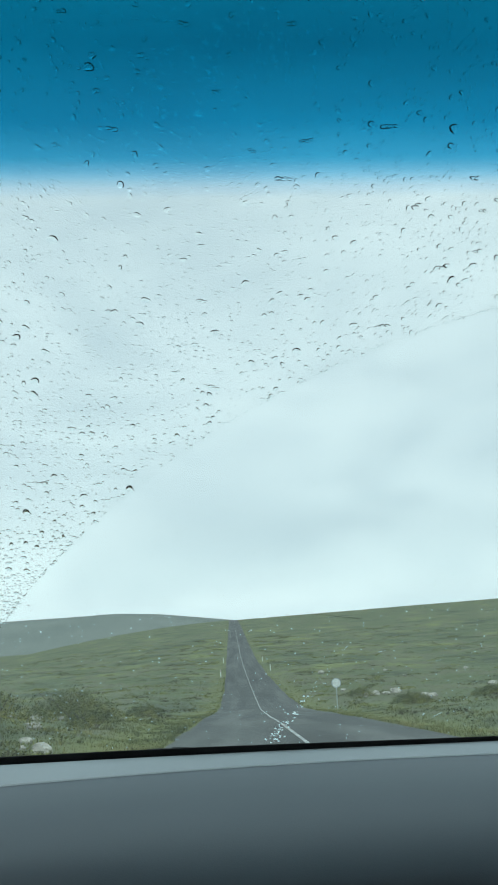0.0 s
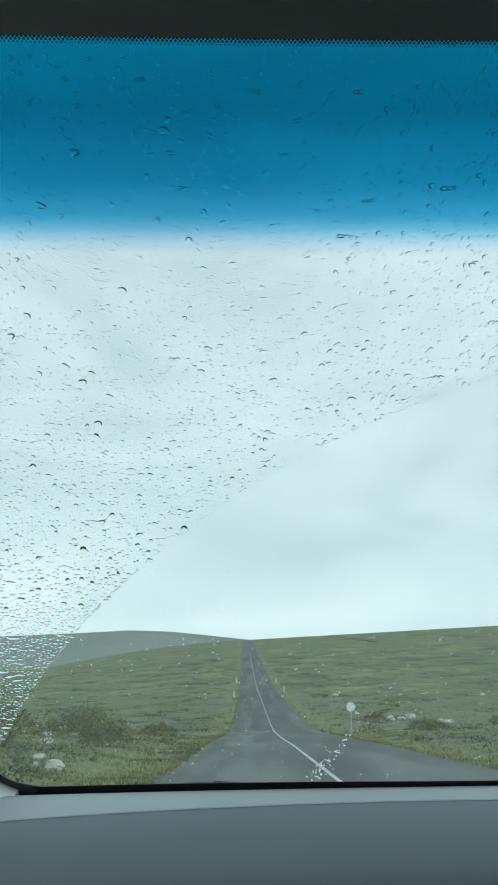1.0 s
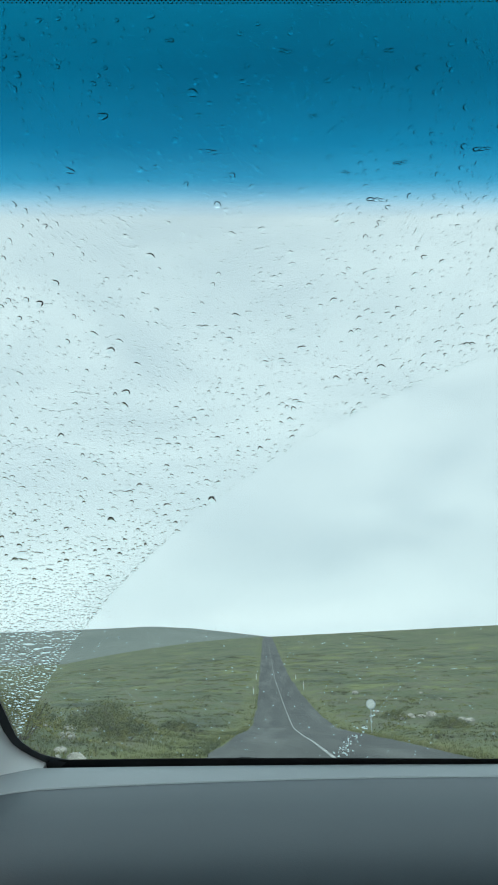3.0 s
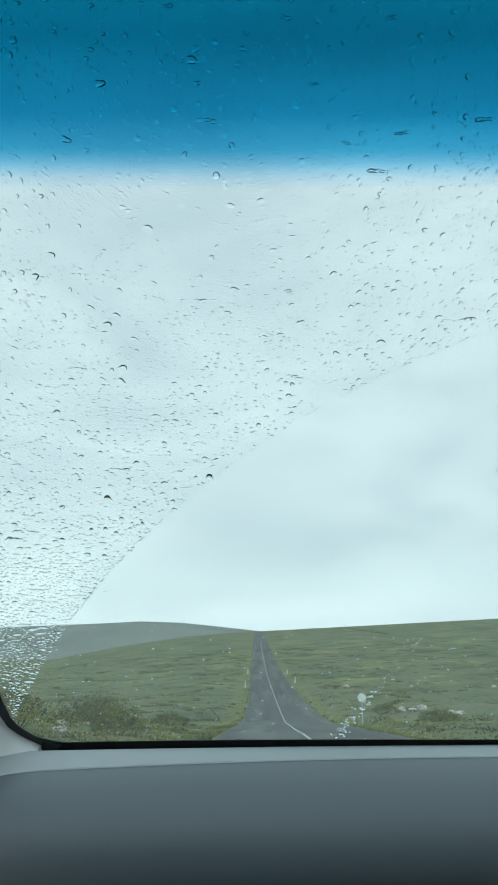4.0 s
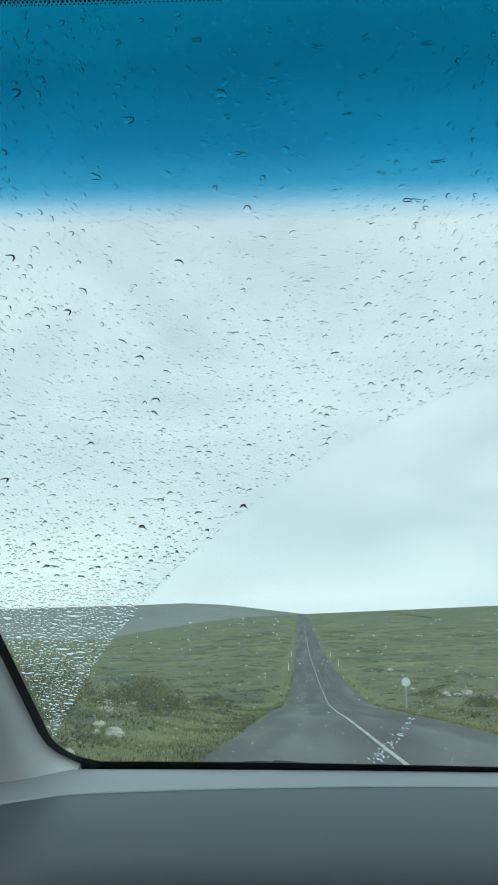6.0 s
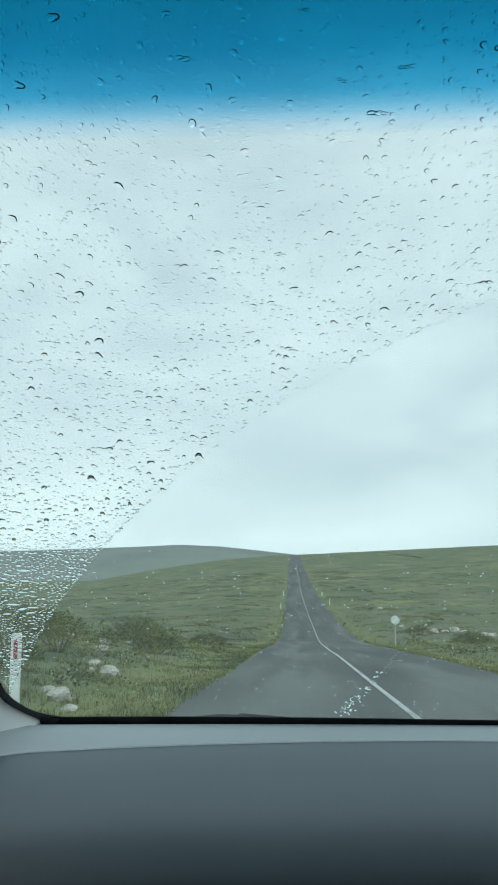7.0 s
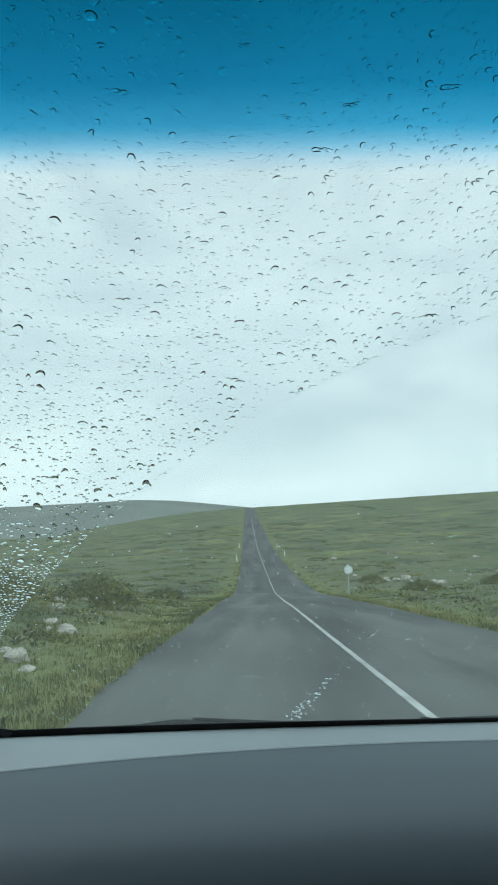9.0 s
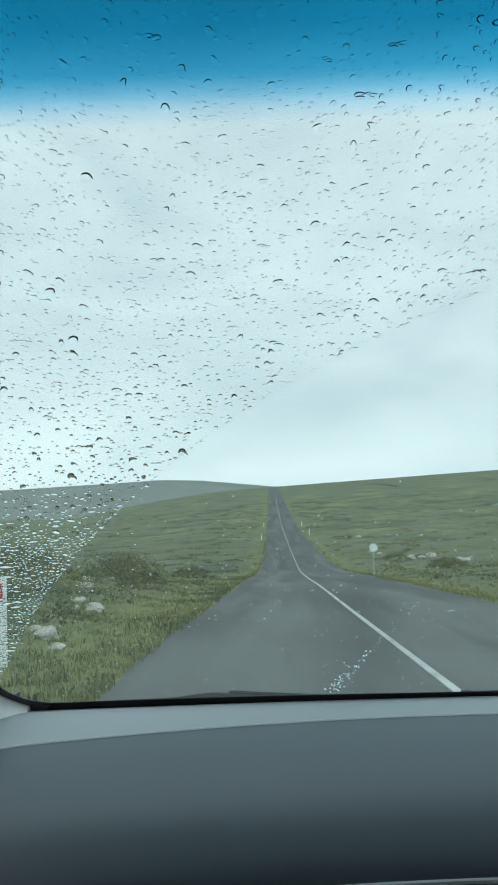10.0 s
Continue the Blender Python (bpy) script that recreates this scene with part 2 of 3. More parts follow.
def grid_faces(rows, cols, base=0, flip=False):
    out = []
    for i in range(rows - 1):
        for j in range(cols - 1):
            a = base + i * cols + j
            f = (a, a + 1, a + cols + 1, a + cols)
            out.append(f[::-1] if flip else f)
    return out


def slab(bm, under, over):
    """A closed sheet between two grids of points of the same shape."""
    rows, cols = len(under), len(under[0])
    lo = [[bm.verts.new(p) for p in r] for r in under]
    hi = [[bm.verts.new(p) for p in r] for r in over]
    for i in range(rows - 1):
        for j in range(cols - 1):
            bm.faces.new((lo[i][j], lo[i + 1][j], lo[i + 1][j + 1], lo[i][j + 1]))
            bm.faces.new((hi[i][j], hi[i][j + 1], hi[i + 1][j + 1], hi[i + 1][j]))
    for i in range(rows - 1):
        for j, s in ((0, 1), (cols - 1, -1)):
            f = (lo[i][j], hi[i][j], hi[i + 1][j], lo[i + 1][j])
            bm.faces.new(f if s > 0 else f[::-1])
    for j in range(cols - 1):
        for i, s in ((0, -1), (rows - 1, 1)):
            f = (lo[i][j], hi[i][j], hi[i][j + 1], lo[i][j + 1])
            bm.faces.new(f if s > 0 else f[::-1])
    return bm


def box(bm, size, at=(0, 0, 0), bevel=0.0, turn=None):
    m = Matrix.Translation(at) @ (turn or Matrix()) @ Matrix.Diagonal((*size, 1))
    made = bmesh.ops.create_cube(bm, size=1.0, matrix=m)
    if bevel:
        edges = list({e for v in made["verts"] for e in v.link_edges})
        bmesh.ops.bevel(bm, geom=edges, offset=bevel, segments=2, affect="EDGES")
    return bm


def rod(bm, a, b, r0, r1=None, n=8):
    a, b = Vector(a), Vector(b)
    turn = (b - a).to_track_quat("Z", "Y").to_matrix().to_4x4()
    bmesh.ops.create_cone(bm, cap_ends=True, segments=n, radius1=r0, radius2=r0 if r1 is None else r1, depth=(b - a).length,
                          matrix=Matrix.Translation((a + b) / 2) @ turn)
    return bm


# ---- the lie of the land ----
SLOPE = 0.10  # the road's fall under the car
PROFILE = np.array([(-400, 6.0), (-120, 5.2), (-60, 4.4), (-30, 3.0), (0, 0.0), (20, -2.0), (26, -2.6), (35, -3.62), (45, -4.75), (56, -5.95), (68, -6.75), (86, -7.55),
                    (118, -8.35), (157, -8.8), (210, -8.6), (270, -7.9), (370, -6.7), (470, -5.75), (540, -5.55), (620, -6.2), (900, -14.0), (1400, -34.0), (2500, -70.0), (5000, -120.0)])
BEND = np.array([(-400, 0.0), (30, 0.0), (56, 0.40), (90, 0.45), (157, 0.05), (270, -0.3), (480, -0.85), (700, -3.0), (5000, -60.0)])


def soft_interp(y, table, w=6.0):
    return sum(np.interp(y + d * w, table[:, 0], table[:, 1]) * k / 9 for d, k in ((-2, 1), (-1, 2), (0, 3), (1, 2), (2, 1)))


def axis_x(y):
    return 0.0105 * np.asarray(y, float) + soft_interp(y, BEND, 8.0)


def road_z(y):
    y = np.asarray(y, float)
    return np.where((y < 6) & (y > -12), -SLOPE * y, soft_interp(y, PROFILE, np.where(y > 60, 6.0, 2.5)))


LEFT_EDGE, MID_LINE = -1.50, 1.43


def left_edge(y):
    return np.interp(y, (-400, 12, 24, 40, 5000), (LEFT_EDGE, LEFT_EDGE, LEFT_EDGE + 0.06, LEFT_EDGE - 0.1, LEFT_EDGE - 0.1))


def right_edge(y):
    return np.interp(y, (-400, 14, 24, 40, 5000), (4.65, 4.6, 4.35, 4.6, 4.6))


def lumps(x, y, scale, seed):
    return np.array([noise.noise((a / scale + seed, b / scale - seed, seed * 1.7)) for a, b in zip(np.ravel(x), np.ravel(y))]).reshape(np.shape(x))


def land_z(x, y, rough=True):
    x, y = np.asarray(x, float), np.asarray(y, float)
    a = x - axis_x(y)
    zr = road_z(y)
    left, right = np.maximum(left_edge(y) - a, 0), np.maximum(a - right_edge(y), 0)
    far = np.interp(y, (30, 60, 120, 300), (0.0, 0.15, 0.6, 1.0))
    near = np.interp(y, (-60, 0, 30, 70), (1, 1, 1, 0.0))
    z = zr - far * (0.046 * np.minimum(left, 260) + 0.00060 * np.minimum(left, 160) ** 2) + 0.045 * far * np.minimum(right, 320)
    z += near * (0.035 * np.minimum(left, 30) + 0.012 * np.minimum(right, 40))
    z -= 0.12 * np.exp(-((left - 1.4) / 0.8) ** 2) * (left > 0) + 0.12 * np.exp(-((right - 1.4) / 0.8) ** 2) * (right > 0)
    if rough:
        away = np.clip((left + right) / 6.0, 0, 1)
        edge = np.clip((left + right) / 0.7, 0, 1)
        size = np.clip(1 - np.abs(y) / 900.0, 0.0, 1)
        z = z + size * (away * (0.55 * lumps(x, y, 14.0, 3.1) + 0.25 * lumps(x, y, 5.0, 7.7)) + edge * 0.10 * lumps(x, y, 1.7, 1.3) + edge * away * 0.10 * lumps(x, y, 0.7, 5.9))
    on_road = (left + right) <= 0
    return z - np.where(on_road, 0.10, 0.015)


def spaced(stops):
    out = [stops[0][0]]
    for (a, n), (b, _) in zip(stops, stops[1:]):
        out += list(np.linspace(a, b, n + 1)[1:])
    return np.array(out)


def ground_sheet():
    gx = spaced([(-3000, 6), (-600, 8), (-160, 26), (-50, 40), (-18, 90), (18, 60), (50, 36), (160, 8), (600, 6), (3000, 0)])
    gy = spaced([(-400, 12), (-30, 14), (4, 150), (60, 80), (130, 60), (270, 40), (620, 14), (1200, 6), (4500, 0)])
    xx, yy = np.meshgrid(gx, gy)
    xx = xx + axis_x(yy) * (np.abs(xx) < 60)
    zz = land_z(xx, yy)
    verts = np.stack([xx.ravel(), yy.ravel(), zz.ravel()], 1)
    me = mesh_of("ground", verts, grid_faces(len(gy), len(gx)), M_HEATH, True)
    a = xx - axis_x(yy)
    off = np.maximum(np.maximum(left_edge(yy) - a, a - right_edge(yy)), 0) + 0.9 * lumps(xx, yy, 3.0, 9.1)
    me.attributes.new("verge", "FLOAT", "POINT").data.foreach_set("value", (0.85 * np.clip((2.6 - off) / 1.4, 0, 1) * np.interp(yy, (40, 110), (1.0, 0.25))).ravel().astype(np.float32))
    ob = new("ground", me)
    return tagged(ob, "rolling heath of green and brown tussock grass", "ground", kind="structure")


ground_sheet()


def ribbon(name, ys, lo, hi, lift, mat, cols=2, thick=0.06):
    """A strip that follows the road between two offsets from its axis."""
    bm = bmesh.new()
    over, under = [], []
    for y in ys:
        a, b = lo(y), hi(y)
        xs = [a + (b - a) * k / (cols - 1) for k in range(cols)]
        cx, z = float(axis_x(y)), float(road_z(y))
        crown = [0.0012 * -(x - MID_LINE) ** 2 for x in xs]
        over.append([(cx + x, y, z + c + lift) for x, c in zip(xs, crown)])
        under.append([(cx + x, y, z + c + lift - thick) for x, c in zip(xs, crown)])
    slab(bm, under, over)
    bmesh.ops.recalc_face_normals(bm, faces=bm.faces)
    me = bpy.data.meshes.new(name)
    bm.to_mesh(me)
    bm.free()
    me.materials.append(mat)
    me.polygons.foreach_set("use_smooth", [False] * len(me.polygons))
    return new(name, me)


road_ys = list(np.linspace(-60, 60, 121)) + list(np.linspace(62, 640, 240))
wob = lambda y, k: 0.10 * noise.noise((y * 0.9, k, 0.3)) + 0.16 * noise.noise((y * 0.17, k, 4.3))
road = ribbon("road", road_ys, lambda y: float(left_edge(y)) + wob(y, 1.0), lambda y: float(right_edge(y)) + wob(y, 5.0), 0.0, M_ASPHALT, cols=9, thick=0.10)
tagged(road, "worn grey asphalt country road, damp from rain", "road", kind="structure")
drift = lambda y: MID_LINE + 0.25 * wob(y, 8.0) * (y > 30) + 0.05 * np.clip((y - 30) / 30, 0, 1)
half = lambda y: 0.040 - 0.014 * np.clip((y - 30) / 40, 0, 1)
line = ribbon("road_line", list(np.linspace(-20, 60, 161)) + list(np.linspace(61, 330, 150)), lambda y: drift(y) - half(y), lambda y: drift(y) + half(y), 0.012, M_PAINT, thick=0.02)
tagged(line, "faded solid white line painted along the road", "road marking", kind="structure")


def far_hill():
    xs, zs = np.array([-1500, -900, -620, -418, -281, -181, -117, -26, 60, 200]), np.array([-26, -14, -9, -6, -1.5, 2.0, -1.0, -11, -20, -30])
    gx, gy = np.linspace(-1500, 200, 120), np.linspace(850, 1700, 24)
    xx, yy = np.meshgrid(gx, gy)
    top = np.interp(xx, xs, zs)
    prof = np.clip(np.sin(np.pi * (yy - 850) / 850), 0, 1) ** 0.5
    zz = -90 + (top + 90) * prof + 1.4 * lumps(xx, yy, 120, 2.2) * prof
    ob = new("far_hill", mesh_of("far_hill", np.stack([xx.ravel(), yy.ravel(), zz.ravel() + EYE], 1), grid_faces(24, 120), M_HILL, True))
    tagged(ob, "distant heather hill, its haze painted in as pale grey-green", "hill", kind="structure")


far_hill()


# ---- growth and stones ----
def tufts(name, spots, blades, mat, label, high=(0.18, 0.42), wide=0.02, lean=0.6):
    verts, faces = [], []
    rnd = random.Random(name)
    for x, y, z, k in spots:
        for _ in range(blades):
            a, h = rnd.uniform(0, 6.283), rnd.uniform(*high) * k
            r0, le = rnd.uniform(0, 0.16) * k, rnd.uniform(0.1, lean) * h
            b = rnd.uniform(0, 6.283)
            px, py = x + r0 * math.cos(b), y + r0 * math.sin(b)
            w = wide * rnd.uniform(0.6, 1.4) * k
            dx, dy = -math.sin(a) * w, math.cos(a) * w
            mx, my = px + math.cos(a) * le * 0.35, py + math.sin(a) * le * 0.35
            n0 = len(verts)
            verts += [(px - dx, py - dy, z - 0.04), (px + dx, py + dy, z - 0.04), (mx - dx * 0.7, my - dy * 0.7, z + h * 0.65), (mx + dx * 0.7, my + dy * 0.7, z + h * 0.65),
                      (px + math.cos(a) * le, py + math.sin(a) * le, z + h)]
            faces += [(n0, n0 + 1, n0 + 3, n0 + 2), (n0 + 2, n0 + 3, n0 + 4)]
    ob = new(name, mesh_of(name, verts, faces, mat))
    return tagged(ob, label, "grass", kind="stuff")


def scatter(count, y0, y1, reach, seed, left_share=0.6, size=(0.7, 1.4), power=1.6):
    rnd = random.Random(seed)
    xs, ys, ks = [], [], []
    for _ in range(count):
        y = y0 + (y1 - y0) * rnd.random() ** power
        d = 0.1 + reach * rnd.random() ** 1.7
        a = float(left_edge(y)) - d if rnd.random() < left_share else float(right_edge(y)) + d
        xs.append(float(axis_x(y)) + a)
        ys.append(y)
        ks.append(rnd.uniform(*size))
    zs = land_z(np.array(xs), np.array(ys))
    return list(zip(xs, ys, zs, ks))


tufts("verge_grass", scatter(13000, 3, 48, 6, 11, 0.65, (0.4, 1.0), 1.4), 9, M_GRASS, "wet yellow-green verge grass along the road", high=(0.04, 0.12), wide=0.005, lean=1.7)
tufts("moor_grass", scatter(9000, 6, 110, 40, 12, 0.55, (0.5, 1.1), 1.3), 8, M_GRASS, "coarse olive moor grass in scattered tussocks", high=(0.04, 0.14), wide=0.012, lean=1.6)


M_HEATHER = material("heather_leaf", [(0.070, 0.066, 0.042), (0.102, 0.106, 0.052), (0.140, 0.148, 0.058), (0.205, 0.205, 0.066)], rough=0.9, scale=0.14, fine=1.2, bump=0, island=0.12, spec=0.1, spread=(0.36, 0.62))


def heather():
    """Low uneven mounds of small leaves over the moor."""
    rnd = random.Random(31)
    verts, faces = [], []
    for x, y, z, k in scatter(1500, 12, 260, 60, 33, 0.5, (0.35, 1.2), 1.3):
        if min(abs(x - float(axis_x(y)) - float(left_edge(y))), abs(x - float(axis_x(y)) - float(right_edge(y)))) < 1.2 + k:
            continue
        k *= 1 + y / 160
        w, h = k * rnd.uniform(0.6, 1.1), 0.12 + 0.22 * k * rnd.random()
        fine = min(1.0, 0.3 + y / 45)
        for _ in range(int((26 + 34 * k) / fine ** 1.2)):
            a, e = rnd.uniform(0, 6.28), rnd.random() ** 0.6
            c = Vector((x + w * e * math.cos(a), y + 0.7 * w * e * math.sin(a), z - 0.05 + h * (1 - e * e) * rnd.uniform(0.4, 1.0)))
            d = Vector((rnd.gauss(0, 1), rnd.gauss(0, 1), rnd.gauss(0.6, 0.8))).normalized()
            t = d.cross(Vector((rnd.gauss(0, 1), rnd.gauss(0, 1), rnd.gauss(0, 1)))).normalized() * rnd.uniform(0.03, 0.07) * fine
            n0 = len(verts)
            verts += [c - t, c + t, c + d * rnd.uniform(0.07, 0.16) * fine]
            faces.append((n0, n0 + 1, n0 + 2))
    ob = new("heather", mesh_of("heather", verts, faces, M_HEATHER))
    tagged(ob, "low brown and green heather mounds over the moor", "heather", kind="stuff")


heather()


def gorse_bush(name, x, y, w, h, seed):
    """Short stems under many small clumps of leaves, uneven in outline."""
    rnd = random.Random(seed)
    z = float(land_z(np.array([x]), np.array([y]))[0])
    root = new(name)
    root.location = (x, y, z)
    bm = bmesh.new()
    for _ in range(6):
        a, r = rnd.uniform(0, 6.28), rnd.uniform(0.1, 0.38) * w
        rod(bm, (0, 0, -0.1), (r * math.cos(a), r * math.sin(a), h * rnd.uniform(0.5, 0.8)), 0.025, 0.008, 5)
    part("stem", bm, M_BARK, root)
    verts, faces = [], []
    for _ in range(int(60 + 80 * w)):
        a, e = rnd.uniform(0, 6.28), rnd.random() ** 0.6
        cx, cy = 0.5 * w * e * math.cos(a), 0.5 * w * e * math.sin(a)
        top = h * (1 - 0.7 * e * e) * (0.8 + 0.3 * noise.noise((cx * 2 + seed, cy * 2, 1.0)))
        cz = top * rnd.uniform(0.35, 1.0)
        for _ in range(16):
            d = Vector((rnd.gauss(0, 1), rnd.gauss(0, 1), rnd.gauss(0.35, 1))).normalized()
            c = Vector((cx, cy, cz)) + d * rnd.uniform(0.0, 0.14)
            s = d.cross(Vector((rnd.gauss(0, 1), rnd.gauss(0, 1), rnd.gauss(0, 1)))).normalized() * rnd.uniform(0.008, 0.018)
            n0 = len(verts)
            verts += [c - s, c + s, c + d * rnd.uniform(0.04, 0.09)]
            faces.append((n0, n0 + 1, n0 + 2))
    crown = new("crown", mesh_of("crown", verts, faces, M_GORSE))
    crown.parent = root
    return tagged(root, "low dark green gorse bush on the verge", "bush", "gorse bushes")


for i, (x, y, w, h) in enumerate([(-5.4, 13.5, 1.6, 0.7), (-6.0, 19.0, 2.9, 1.3), (-8.6, 22.0, 3.8, 1.7), (-4.3, 23.5, 1.6, 0.7), (-5.6, 28.0, 3.0, 1.4), (-10.5, 29.0, 4.0, 1.8), (-7.4, 34.0, 3.4, 1.5),
                                  (-4.4, 37.0, 1.8, 0.7), (-13.5, 37.0, 4.0, 1.5), (9.5, 42.0, 2.2, 0.8), (12.5, 53.0, 2.6, 0.9), (15.5, 46.0, 2.0, 0.7), (10.5, 66.0, 2.4, 0.9), (19.0, 58.0, 3.0, 1.0)]):
    gorse_bush("gorse_bush", x + float(axis_x(y)), y, w, h, 40 + i)


def boulder(x, y, size, seed, sink=0.3):
    rnd = random.Random(seed)
    bm = bmesh.new()
    bmesh.ops.create_icosphere(bm, subdivisions=3, radius=1.0)
    sx, sy, sz = size * rnd.uniform(0.8, 1.3), size * rnd.uniform(0.7, 1.1), size * rnd.uniform(0.5, 0.8)
    for v in bm.verts:
        d = v.co.normalized()
        k = 1 + 0.35 * noise.noise(d * 1.3 + Vector((seed, 0, 0))) + 0.14 * noise.noise(d * 3.7 + Vector((0, seed, 0)))
        v.co = Vector((d.x * sx, d.y * sy, d.z * sz)) * k
    me = bpy.data.meshes.new("boulder")
    bm.to_mesh(me)
    bm.free()
    me.materials.append(M_ROCK)
    ob = new("boulder", me)
    z = float(land_z(np.array([x]), np.array([y]))[0])
    ob.matrix_basis = Matrix.Translation((x, y, z + sz * (1 - 2 * sink) * 0.6)) @ pose(0, 0, 0, 0, 0, rnd.uniform(0, 360))
    return tagged(ob, "pale weathered boulder half sunk in grass", "boulder", "boulders")


# a broken line of stones along the bank and a rocky shelf across the road, then strays
stones = [(-3.3, 10.6, 0.19), (-3.75, 11.5, 0.15), (-2.95, 9.9, 0.10), (-3.75, 15.2, 0.22), (-4.6, 17.2, 0.17), (-5.4, 21.0, 0.22), (-6.6, 26.0, 0.22),
          (14.5, 60.0, 0.50), (15.4, 60.8, 0.34), (10.9, 66.0, 0.36), (11.8, 66.6, 0.46), (12.8, 66.9, 0.34), (13.8, 67.6, 0.42)]
rk = random.Random(77)
for i in range(22):
    if i < 12:
        y = rk.uniform(11, 34)
        stones.append((LEFT_EDGE - rk.uniform(2.2, 8.0), y, rk.uniform(0.08, 0.20)))
    else:
        y = rk.uniform(44, 110)
        stones.append((4.6 + rk.uniform(5, 26), y, rk.uniform(0.2, 0.45)))
for i, (a, y, size) in enumerate(stones):
    boulder(float(axis_x(y)) + a, y, size, 200 + i)


# ---- road furniture ----
def marker_post(x, y, tall=1.0):
    """A flat white plastic verge post, chamfered at the top, with a red reflector."""
    z = float(land_z(np.array([x]), np.array([y]))[0])
    root = new("marker_post")
    root.location = (x, y, z)
    bm = bmesh.new()
    outline = [(-0.055, -0.25), (0.055, -0.25), (0.055, tall - 0.015), (0.04, tall), (-0.04, tall), (-0.055, tall - 0.015)]
    front = [bm.verts.new((a, -0.018 + 0.004 * (abs(a) > 0.05), b)) for a, b in outline]
    back = [bm.verts.new((a, 0.018, b)) for a, b in outline]
    bm.faces.new(front)
    bm.faces.new(back[::-1])
    for i in range(6):
        j = (i + 1) % 6
        bm.faces.new((front[i], back[i], back[j], front[j]))
    part("post_body", bm, M_POST, root)
    bm = box(bmesh.new(), (0.045, 0.012, 0.20), (0, -0.022, tall - 0.17), 0.003)
    part("reflector", bm, M_RED, root, "red reflector strip")
    return tagged(root, "white plastic verge marker post with red reflector", "marker post", "marker posts")


for off, y in ((-3.05, 8.2), (-2.2, 150.0), (5.5, 150.0), (5.5, 122.0), (-2.3, 112.0)):
    marker_post(float(axis_x(y)) + off, y)


def road_sign(x, y):
    z = float(land_z(np.array([x]), np.array([y]))[0])
    root = new("road_sign")
    root.location = (x, y, z)
    part("pole", rod(bmesh.new(), (0, 0, -0.4), (0, 0, 1.95), 0.035, n=12), M_STEEL, root)
    bm = bmesh.new()
    bmesh.ops.create_cone(bm, cap_ends=True, segments=40, radius1=0.31, radius2=0.31, depth=0.012, matrix=Matrix.Translation((0, -0.05, 1.72)) @ pose(0, 0, 0, 90, 0, 0))
    plate = part("sign_plate", bm, M_SIGN, root, "round pale grey sign plate")
    bm = bmesh.new()
    bmesh.ops.create_cone(bm, cap_ends=True, segments=40, radius1=0.25, radius2=0.25, depth=0.006, matrix=Matrix.Translation((0, -0.058, 1.72)) @ pose(0, 0, 0, 90, 0, 0))
    part("sign_face", bm, M_POST, plate, "white sign face")
    for h in (1.58, 1.86):
        part("bracket", box(bmesh.new(), (0.12, 0.03, 0.04), (0, -0.032, h), 0.005), M_STEEL, root)
    return tagged(root, "round white road sign on a steel pole", "road sign")


road_sign(float(axis_x(50.0)) + 6.35, 50.0)

# ---- the car ----
car = new("car")
car.location = (0, 0, 0)
tagged(car, "grey car on the road, seen from its front seat", "car")
us = list(np.linspace(U_L - 0.10, U_R, 40))


def left_side(s, corner=0.018):
    """The glass's left edge: a straight pillar line with a rounded lower corner."""
    return U_L - 0.22 * s + 0.034 * max(0.0, 1 - s / 0.045) ** 2 + corner * max(0.0, 1 - s / 0.012) ** 2


def windscreen():
    ss = list(np.linspace(-0.06, S_TOP, 28))
    bm = bmesh.new()
    slab(bm, [[on_glass(u, s, 0.0) for u in us] for s in ss], [[on_glass(u, s, 0.005) for u in us] for s in ss])
    ob = part("windscreen", bm, M_GLASS, car, "wet windscreen with a blue sun band along its top", True)
    # black ceramic border on the inner face
    def strip(name, a, b, n, mat=M_FRIT):
        bm2 = bmesh.new()
        lo = [[a(i / n) - N_AX * 0.0012, b(i / n) - N_AX * 0.0012] for i in range(n + 1)]
        hi = [[a(i / n) - N_AX * 0.0003, b(i / n) - N_AX * 0.0003] for i in range(n + 1)]
        part(name, slab(bm2, lo, hi), mat, ob, "black ceramic edge of the glass")
    strip("lower_border", lambda f: on_glass(-0.30 + f * 1.25, -0.055), lambda f: on_glass(-0.30 + f * 1.25, 0.0035 + 0.0015 * math.sin(f * 9)), 60, M_RUBBER)
    strip("upper_border", lambda f: on_glass(-0.7 + f * 1.65, S_FRIT + 0.012), lambda f: on_glass(-0.7 + f * 1.65, S_TOP), 40)
    path = [(left_side(s), s) for s in list(np.linspace(0.0, 0.03, 12)) + list(np.linspace(0.04, S_TOP, 20))]
    nn = len(path) - 1
    strip("side_border", lambda f: on_glass(path[round(f * nn)][0] - 0.03, path[round(f * nn)][1] - 0.03), lambda f: on_glass(path[round(f * nn)][0] + 0.003, path[round(f * nn)][1] + 0.004), nn)
    # rows of dots under the upper border
    verts, faces = [], []
    pitch = 0.0035
    for row, r in enumerate((0.0015, 0.00145, 0.0013, 0.00105, 0.0007)):
        s = S_FRIT + 0.0105 - row * pitch * 0.62
        for i in range(int(1.1 / pitch)):
            u = -0.55 + (i + 0.5 * (row % 2)) * pitch
            n0 = len(verts)
            verts += [on_glass(u + r * math.cos(k * math.pi / 4), s + r * math.sin(k * math.pi / 4), -0.0008) for k in range(8)]
            faces.append(tuple(range(n0, n0 + 8)))
    dots = new("border_dots", mesh_of("border_dots", verts, faces, M_FRIT))
    dots.parent = ob
    tagged(dots, "fading rows of black ceramic dots", kind="stuff")


windscreen()


